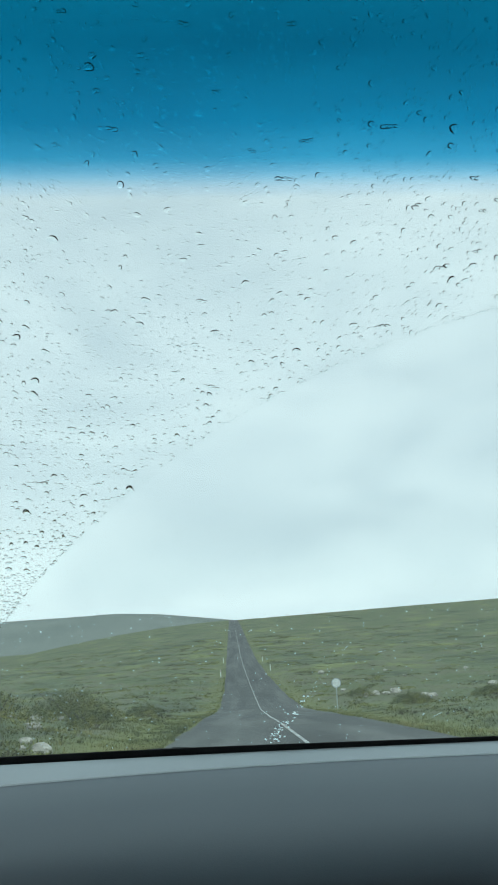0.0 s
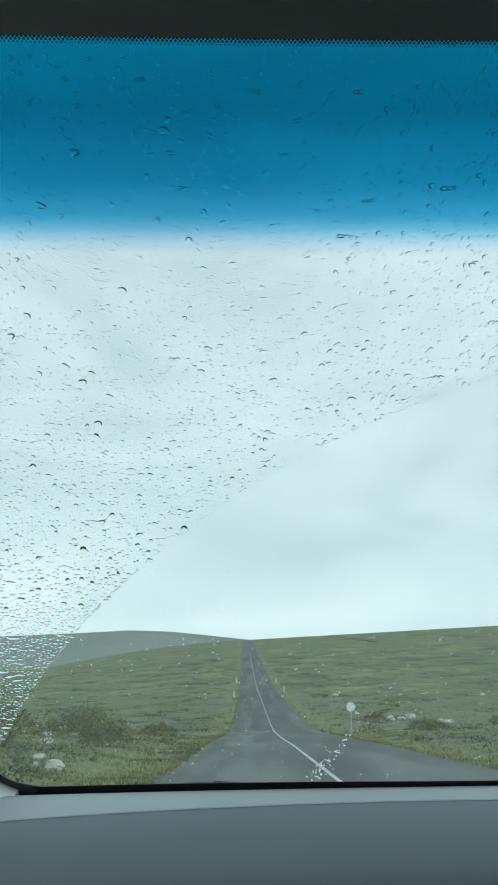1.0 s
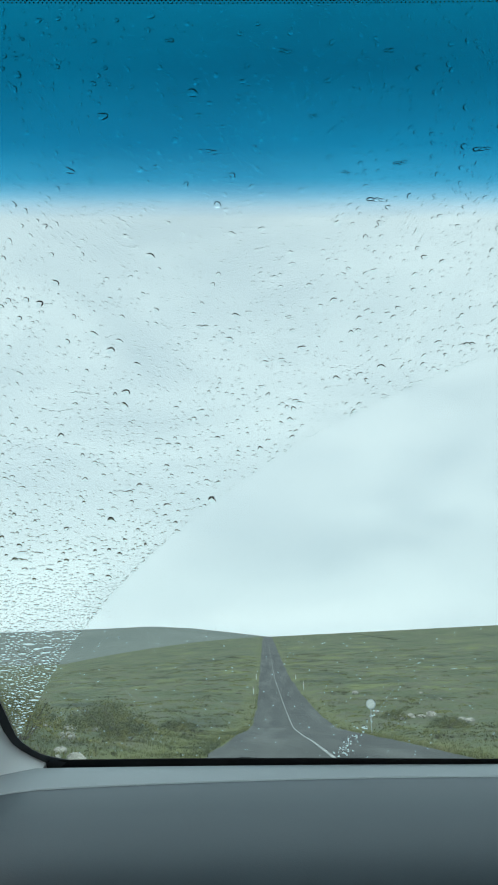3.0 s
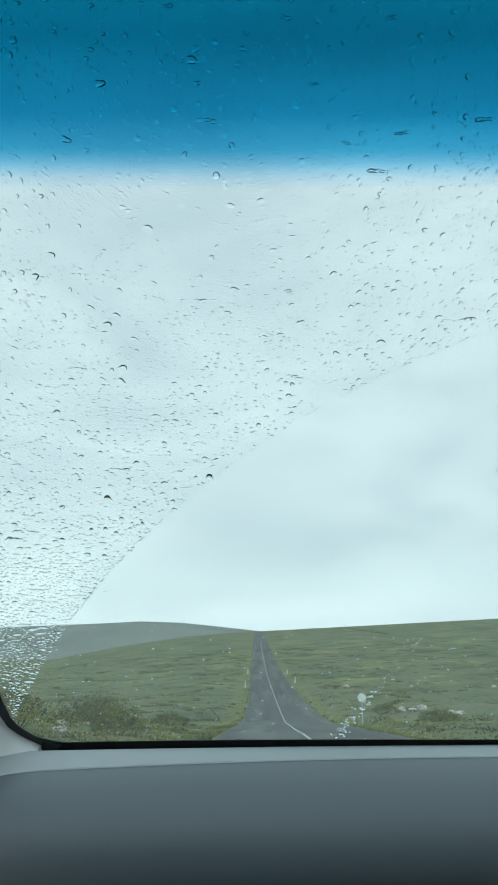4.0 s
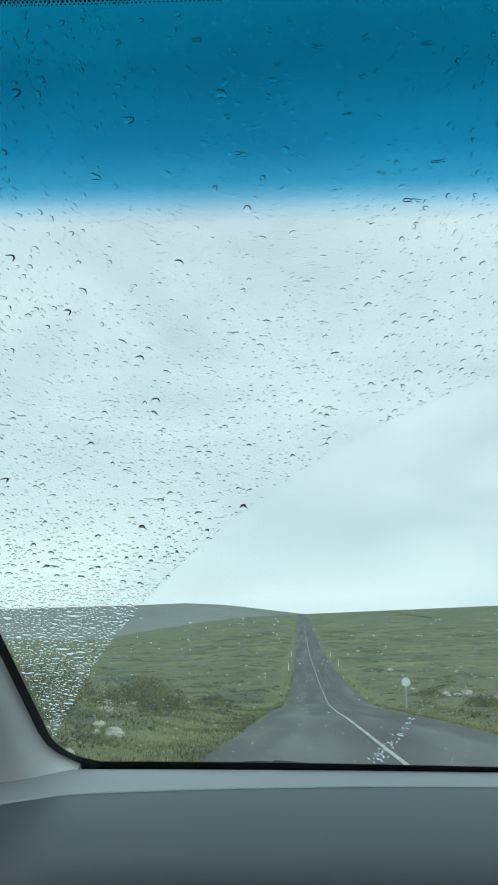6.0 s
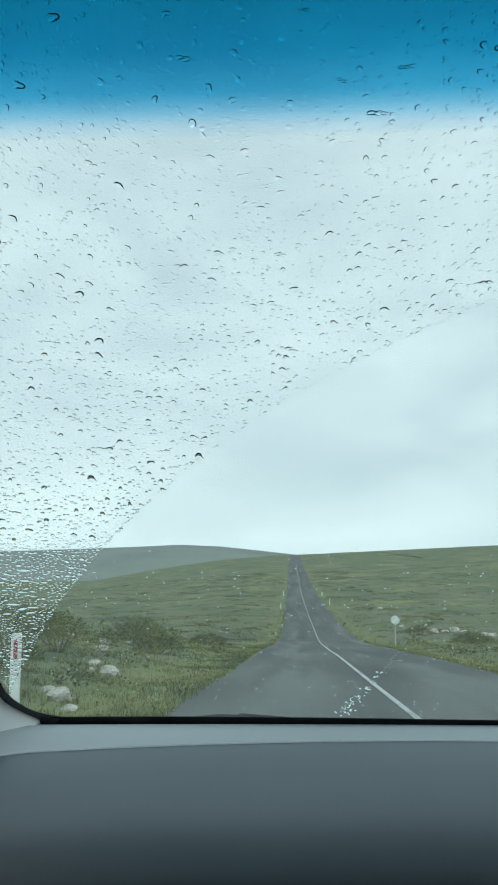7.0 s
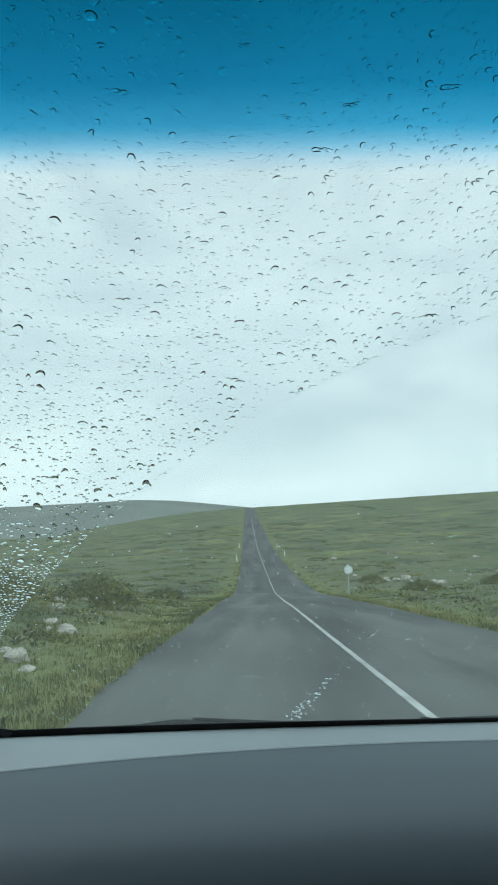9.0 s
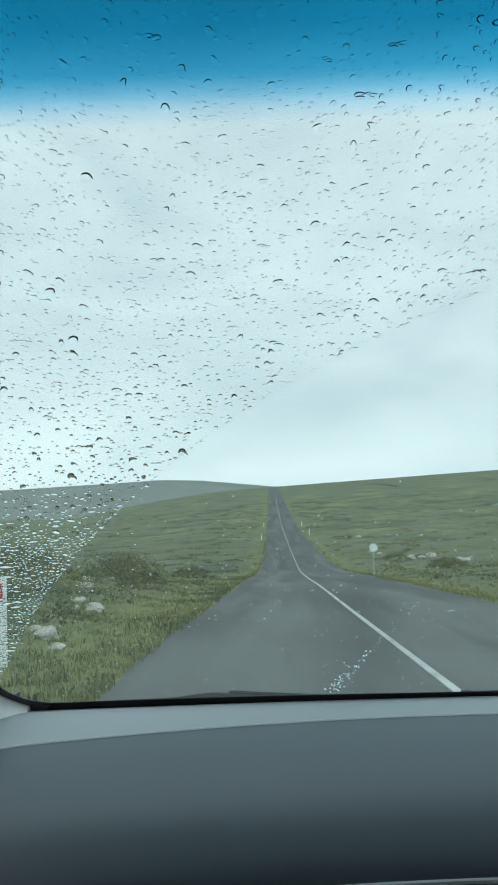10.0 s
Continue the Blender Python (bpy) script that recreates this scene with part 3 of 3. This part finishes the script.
def dashboard():
    root = new("dashboard")
    root.parent = car
    xs = list(np.linspace(-0.62, 1.15, 72))
    bow = lambda x: 0.27 * (x - 0.25) ** 2 * (0.9 if x < 0.25 else 0.35)
    def sheet(name, prof, mat, label, thick=0.012):
        over = [[(x, y - bow(x) * k, z + EYE - drop * max(0, -0.28 - x)) for x in xs] for y, z, k, drop in prof]
        under = [[(x, y, z - thick) for x, y, z in r] for r in over]
        return part(name, slab(bmesh.new(), under, over), mat, root, label, True)
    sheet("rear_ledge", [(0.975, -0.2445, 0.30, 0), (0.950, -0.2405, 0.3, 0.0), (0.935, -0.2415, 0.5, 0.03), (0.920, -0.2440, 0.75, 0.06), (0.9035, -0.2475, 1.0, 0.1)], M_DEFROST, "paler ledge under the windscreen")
    sheet("top_pad", [(0.912, -0.2520, 1.0, 0.1), (0.9050, -0.2472, 1.0, 0.1), (0.88, -0.2495, 1.0, 0.12), (0.85, -0.2542, 1.0, 0.15), (0.825, -0.2612, 0.95, 0.18), (0.808, -0.2690, 0.93, 0.2), (0.793, -0.2785, 0.91, 0.2),
                      (0.780, -0.2890, 0.9, 0.2), (0.769, -0.3000, 0.88, 0.2), (0.760, -0.3110, 0.86, 0.2), (0.7535, -0.3205, 0.85, 0.2), (0.7495, -0.3285, 0.84, 0.2), (0.7472, -0.3398, 0.84, 0.2)], M_DASH, "smooth dark grey vinyl pad")
    # bead added to carry the painted highlight on the pad's rear edge
    sheet("pad_rim_highlight", [(0.9075, -0.2474, 1.0, 0.1), (0.9062, -0.2459, 1.0, 0.1), (0.9048, -0.2456, 1.0, 0.1), (0.9036, -0.2470, 1.0, 0.1)], M_RIM_HIGHLIGHT, "thin pale bead, a highlight painted along the pad's rear rim", 0.003)
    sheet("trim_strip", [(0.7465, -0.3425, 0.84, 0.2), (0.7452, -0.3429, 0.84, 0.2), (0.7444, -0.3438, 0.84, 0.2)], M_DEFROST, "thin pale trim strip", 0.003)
    sheet("front_face", [(0.7435, -0.3470, 0.84, 0.2), (0.735, -0.354, 0.84, 0.2), (0.71, -0.43, 0.7, 0.2), (0.73, -0.60, 0.6, 0.2)], M_CABIN, "dark lower dash face")


dashboard()


def pillar():
    """Pale rounded trim that runs up the left edge of the glass."""
    bm = bmesh.new()
    rings = []
    for s in [-0.05, -0.02, 0.0, 0.01, 0.02, 0.03, 0.05, 0.08] + list(np.linspace(0.12, S_TOP, 14)):
        e = on_glass(left_side(max(s, 0.0), 0.0) - 0.008, s, -0.002)
        ring = []
        for k in range(9):
            a = math.pi * k / 8
            ring.append(e + Vector((-0.055 + 0.055 * math.cos(a), 0, 0)) - N_AX * (0.045 * math.sin(a)) - Vector((0, 0.03 * (k / 8), 0)))
        ring += [e + Vector((-0.14, -0.08, 0)), e + Vector((-0.14, 0.02, 0)), e + N_AX * 0.001]
        rings.append([bm.verts.new(p) for p in ring])
    for a, b in zip(rings, rings[1:]):
        n = len(a)
        for k in range(n):
            bm.faces.new((a[k], a[(k + 1) % n], b[(k + 1) % n], b[k]))
    bm.faces.new(rings[0])
    bm.faces.new(rings[-1][::-1])
    part("pillar_trim", bm, M_TRIM, car, "pale grey windscreen pillar trim", True)


pillar()


def shell():
    """Plain roof, sides, floor, bonnet and wheels that close the cabin and carry it on the road."""
    top = on_glass(0.25, S_FRIT + 0.0125)
    ty, tz = top.y, top.z
    xs = list(np.linspace(-0.60, 1.20, 16))
    prof = [(ty + 0.002, tz - 0.0065), (ty - 0.006, tz - 0.001), (ty - 0.02, tz + 0.010), (ty - 0.08, tz + 0.035), (ty - 0.25, tz + 0.07), (ty - 0.6, tz + 0.10), (-1.6, tz + 0.12), (-2.0, tz + 0.04)]
    roof = [[(x, y - BOW * (x - 0.25) ** 2, z) for x in xs] for y, z in prof]
    part("headliner", slab(bmesh.new(), roof, [[(x, y, z + 0.012) for x, y, z in r] for r in roof]), M_LINER, car, "dark cloth headliner", True)
    part("roof_skin", slab(bmesh.new(), [[(x, y + 0.008, z + 0.026) for x, y, z in r] for r in roof], [[(x, y + 0.008, z + 0.048) for x, y, z in r] for r in roof]), M_BODY, car, "", True)
    tilt = Matrix.Rotation(-math.atan(SLOPE), 4, "X")
    def placed(bm):
        bmesh.ops.transform(bm, matrix=tilt, verts=bm.verts)
        return bm
    for x in (-0.64, 1.24):
        bm = box(bmesh.new(), (0.06, 3.9, 0.62), (x, -0.10, 0.52), 0.02)
        part("side_panel", placed(bm), M_BODY, car)
        for y in (-0.35, -1.45):
            part("door_pillar", placed(box(bmesh.new(), (0.05, 0.08, 0.62), (x * 0.985, y, 1.12), 0.01)), M_LINING, car)
        for y0, y1 in ((-0.31, 0.30), (-1.41, -0.39)):
            pane = part("side_window", placed(box(bmesh.new(), (0.005, y1 - y0, 0.60), (x * 0.985, (y0 + y1) / 2, 1.13))), M_PANE, car)
            pane.visible_shadow = False
        part("rear_quarter", placed(box(bmesh.new(), (0.04, 0.55, 0.62), (x * 0.985, -1.76, 1.13), 0.01)), M_LINING, car)
    part("cabin_floor", placed(box(bmesh.new(), (1.84, 3.0, 0.05), (0.3, -0.5, 0.28), 0.01)), M_LINING, car)
    part("cabin_back", placed(box(bmesh.new(), (1.84, 0.06, 1.15), (0.3, -2.02, 0.85), 0.01)), M_LINING, car)
    part("bulkhead", placed(box(bmesh.new(), (1.84, 0.05, 0.48), (0.3, 1.12, 0.52), 0.01)), M_LINING, car)
    # out of view; added as a dark surface for the drops to refract
    part("unseen_cowl", placed(box(bmesh.new(), (1.76, 0.14, 0.04), (0.3, 1.09, 0.775), 0.01)), M_RUBBER, car, "unseen black scuttle, added to darken the raindrops' arcs")
    part("bonnet", placed(box(bmesh.new(), (1.78, 0.86, 0.05), (0.3, 1.56, 0.74), 0.02)), M_BODY, car)
    part("nose", placed(box(bmesh.new(), (1.84, 0.12, 0.48), (0.3, 1.98, 0.48), 0.04)), M_BODY, car)
    for x in (-0.62, 1.22):
        for y in (1.42, -1.25):
            bm = bmesh.new()
            bmesh.ops.create_cone(bm, cap_ends=True, segments=32, radius1=0.31, radius2=0.31, depth=0.20, matrix=Matrix.Translation((x, y, 0.31)) @ pose(0, 0, 0, 0, 90, 0))
            bmesh.ops.bevel(bm, geom=[e for e in bm.edges if len(e.link_faces) == 2 and any(len(f.verts) > 4 for f in e.link_faces)], offset=0.03, segments=2, affect="EDGES")
            part("wheel", placed(bm), M_TYRE, car)


shell()


def wiper(name, u0, u1, s0, s1, pivot):
    """A parked wiper: spined rubber blade, cap at its tip, arm and hinge."""
    root = new(name)
    root.parent = car
    tagged(root, "black wiper parked along the foot of the windscreen")
    n = 40
    pts = [on_glass(u0 + (u1 - u0) * i / n, s0 + (s1 - s0) * i / n, 0.012) for i in range(n + 1)]
    def bar(name_, w, h, lift, hump):
        bm = bmesh.new()
        rings = []
        for i, p in enumerate(pts):
            f = i / n
            k = 0.55 + 0.45 * math.sin(math.pi * min(max(f, 0.03), 0.97)) ** 0.5
            g = 1 + hump * math.exp(-((f - 0.46) / 0.09) ** 2)
            q = p + N_AX * lift
            rings.append([bm.verts.new(q + S_AX * (w * k * g * a) + N_AX * (h * k * g * b)) for a, b in ((-0.5, 0), (0.5, 0), (0.3, 0.8), (0.0, 1.0), (-0.3, 0.8))])
        for a, b in zip(rings, rings[1:]):
            for k in range(5):
                bm.faces.new((a[k], a[(k + 1) % 5], b[(k + 1) % 5], b[k]))
        bm.faces.new(rings[0])
        bm.faces.new(rings[-1][::-1])
        part(name_, bm, M_RUBBER, root, "", True)
    bar("blade", 0.007, 0.012, -0.006, 0.0)
    bar("spoiler", 0.016, 0.010, 0.005, 0.55)
    mid = pts[n // 2] + N_AX * 0.018
    part("arm", rod(bmesh.new(), mid, on_glass(*pivot, 0.03), 0.006, 0.010, 8), M_RUBBER, root)
    part("hinge", rod(bmesh.new(), on_glass(*pivot, 0.0), on_glass(*pivot, 0.045), 0.018, 0.015, 12), M_RUBBER, root)
    part("tip_cap", box(bmesh.new(), (0.018, 0.012, 0.016), pts[0] + N_AX * 0.004, 0.003), M_RUBBER, root)


wiper("wiper", -0.27, 0.16, -0.031, -0.034, (0.45, -0.09))
wiper("wiper", 0.24, 0.86, -0.030, -0.034, (0.95, -0.09))


# ---- rain on the glass ----
def dome(verts, faces, u, s, ru, rs, high, rnd, sag=0.0, seg=12, rings=4, turn=0.0, foot_face=True):
    """One drop: an uneven lens on the outer face, fuller towards its foot."""
    n0 = len(verts)
    ct, st = math.cos(turn), math.sin(turn)
    p1, p2, amp = rnd.uniform(0, 6.28), rnd.uniform(0, 6.28), rnd.uniform(0.02, 0.16) + (0.15 * rnd.random() if ru > 0.002 else 0)
    for i in range(rings):
        f = i / rings
        rad = 1 - f
        h = 1 - rad ** 2
        for k in range(seg):
            a = 2 * math.pi * k / seg
            w = 1 + amp * math.cos(2 * a + p1) + 0.5 * amp * math.cos(3 * a + p2)
            du, ds = ru * rad * w * math.cos(a), rs * rad * w * math.sin(a) - sag * h * rs
            verts.append(on_glass(u + du * ct - ds * st, s + du * st + ds * ct, 0.0052 + high * h))
    verts.append(on_glass(u, s - sag * rs, 0.0052 + high))
    for i in range(rings - 1):
        for k in range(seg):
            a, b = n0 + i * seg + k, n0 + i * seg + (k + 1) % seg
            faces.append((a + seg, b + seg, b, a))
    tip = n0 + rings * seg
    for k in range(seg):
        faces.append((tip, n0 + (rings - 1) * seg + (k + 1) % seg, n0 + (rings - 1) * seg + k))
    if not foot_face:
        return
    foot = len(verts)
    verts += verts[n0:n0 + seg]
    faces.append(tuple(range(foot, foot + seg)))


def wiped(u, s, margin=0.0):
    return math.hypot(u - WIPE[0], s - WIPE[1]) < WIPE[2] - margin


def rain():
    rnd = random.Random(5)
    verts, faces = [], []
    placed = {}
    def free(u, s, r):
        ku, ks = int(u / 0.012), int(s / 0.012)
        for i in (-1, 0, 1):
            for j in (-1, 0, 1):
                for pu, ps, pr in placed.get((ku + i, ks + j), ()):
                    if math.hypot(u - pu, s - ps) < (r + pr) * 1.08:
                        return False
        placed.setdefault((ku, ks), []).append((u, s, r))
        return True
    def drop(u, s, r, k, tall=0.72, full=(0.4, 0.6), foot_face=False):
        big = r > 0.0015
        dome(verts, faces, u, s, r * k ** 0.6, r * tall / k ** 0.4, r * rnd.uniform(*full), rnd, sag=-rnd.uniform(0.0, 0.2), foot_face=foot_face,
             seg=16 if big else 10, rings=5 if big else 4)
    def fill(count, u0, u1, s0, s1, sizes, tall=0.72, low=1.0, wide=1.6, full=(0.7, 1.05), foot_face=False):
        for _ in range(count):
            u, s = rnd.uniform(u0, u1), s0 + (s1 - s0) * rnd.random() ** low
            if wiped(u, s) or u < left_side(max(s, 0)) + 0.004:
                continue
            r = sizes[0] + (sizes[1] - sizes[0]) * rnd.random() ** sizes[2]
            if free(u, s, r):
                drop(u, s, r, rnd.uniform(1.0, wide), tall, full, foot_face)
    # a few run-together drops, then single ones from large to small
    for _ in range(46):
        u, s, r = rnd.uniform(-0.42, 0.38), rnd.uniform(0.26, 0.80), rnd.uniform(0.0017, 0.0030)
        if not wiped(u, s) and u > left_side(s) + 0.006 and free(u, s, 2 * r):
            for j in range(rnd.choice((2, 2, 3))):
                drop(u + (j - 0.7) * r * 1.7, s + rnd.gauss(0, 0.35) * r, r * rnd.uniform(0.8, 1.2), 1.5, 0.8, (0.4, 0.6) if s < 0.54 else (0.6, 0.85))
    # domes stand fuller towards the top of the glass, where the water gathers less
    for s0, s1, full in ((0.285, 0.34, (0.48, 0.66)), (0.34, 0.44, (0.48, 0.68)), (0.44, 0.54, (0.48, 0.68)), (0.54, 0.64, (0.48, 0.68)), (0.64, 0.74, (0.52, 0.72)), (0.74, 0.84, (0.55, 0.76))):
        fill(30 if s0 < 0.6 else 16, -0.42, 0.38, s0, s1, (0.0028, 0.0046, 1.7), 0.9, 1.0, 1.45, full)
        fill((170 if s1 < 0.35 else 310) if s0 < 0.6 else 270, -0.42, 0.38, s0, s1, (0.0015, 0.0027, 1.9), 0.97, 1.0, 1.35, full)
        fill(800 if s1 < 0.35 else 1400, -0.42, 0.38, s0, s1, (0.0008, 0.0015, 1.2), 0.97, 1.0, 1.35, full)
    fill(120, -0.42, -0.06, 0.26, 0.46, (0.0014, 0.0034, 1.8), 0.9, 1.0, 1.5, (0.45, 0.65))
    fill(130, -0.42, -0.04, 0.24, 0.315, (0.0018, 0.0042, 1.5), 0.62, 1.0, 2.2, (0.35, 0.55), True)
    fill(650, -0.42, -0.04, 0.24, 0.315, (0.0009, 0.0020, 1.5), 0.8, 1.0, 1.6, (0.35, 0.6), True)
    fill(120, -0.42, -0.10, 0.0, 0.27, (0.0026, 0.0046, 1.6), 0.55, 0.9, 2.2, (0.3, 0.5), True)
    for bright, top in ((True, 0.27), (False, 0.17)):
        fill(2500, -0.42, -0.10, 0.0, top, (0.0011, 0.0027, 1.7), 0.8, 0.9, 1.7, (0.28, 0.6), bright)
        fill(8000, -0.42, -0.10, 0.0, top - 0.008, (0.0006, 0.0013, 1.0), 0.9, 0.9, 1.4, (0.3, 0.7), bright)
    ob = new("raindrops", mesh_of("raindrops", verts, faces, M_WATER, True))
    tagged(ob, "scattered raindrops on the unwiped windscreen glass", "raindrops", kind="stuff")
    # fine spray and the smear that the blades leave
    verts, faces = [], []
    for _ in range(600):
        u, s = rnd.uniform(-0.33, 0.5), rnd.uniform(0.0, 0.62) if rnd.random() < 0.25 else rnd.uniform(0.0, 0.28)
        if wiped(u, s, 0.004):
            dome(verts, faces, u, s, rnd.uniform(0.0004, 0.0011), rnd.uniform(0.0005, 0.0010), 0.0008, rnd, seg=8, rings=4)
    for n in range(105):
        f = 0.45 * rnd.random() ** 1.2 if n < 65 else rnd.random()
        thin = 1.0 if n < 65 else 0.55
        u, s = 0.070 + 0.095 * f + rnd.gauss(0, 0.0042 * thin), 0.004 + 0.15 * f + rnd.gauss(0, 0.003)
        dome(verts, faces, u, s, rnd.uniform(0.0006, 0.0020) * thin, rnd.uniform(0.0006, 0.0015) * thin, 0.0013 * thin, rnd, seg=8, rings=4)
    for _ in range(7):
        a, r = rnd.uniform(math.radians(100), math.radians(165)), WIPE[2] - rnd.uniform(0.03, 0.55)
        u, s = WIPE[0] + r * math.cos(a), WIPE[1] + r * math.sin(a)
        if s > 0.03:
            dome(verts, faces, u, s, rnd.uniform(0.004, 0.012), rnd.uniform(0.00025, 0.0005), 0.0003, rnd, turn=a + math.pi / 2 + rnd.gauss(0, 0.25), rings=3)
    for _ in range(210):
        a = rnd.uniform(math.radians(95), math.radians(172))
        u, s = WIPE[0] + (WIPE[2] + rnd.uniform(0, 0.003)) * math.cos(a), WIPE[1] + (WIPE[2] + rnd.uniform(0, 0.003)) * math.sin(a)
        if s > 0.01:
            dome(verts, faces, u, s, rnd.uniform(0.0008, 0.0032), rnd.uniform(0.0003, 0.0007), 0.0004, rnd, seg=8, rings=4, turn=a + math.pi / 2)
    ob = new("spray_droplets", mesh_of("spray_droplets", verts, faces, M_WATER, True))
    tagged(ob, "fine spray and wiper smears on wiped glass", "raindrops", kind="stuff")


rain()
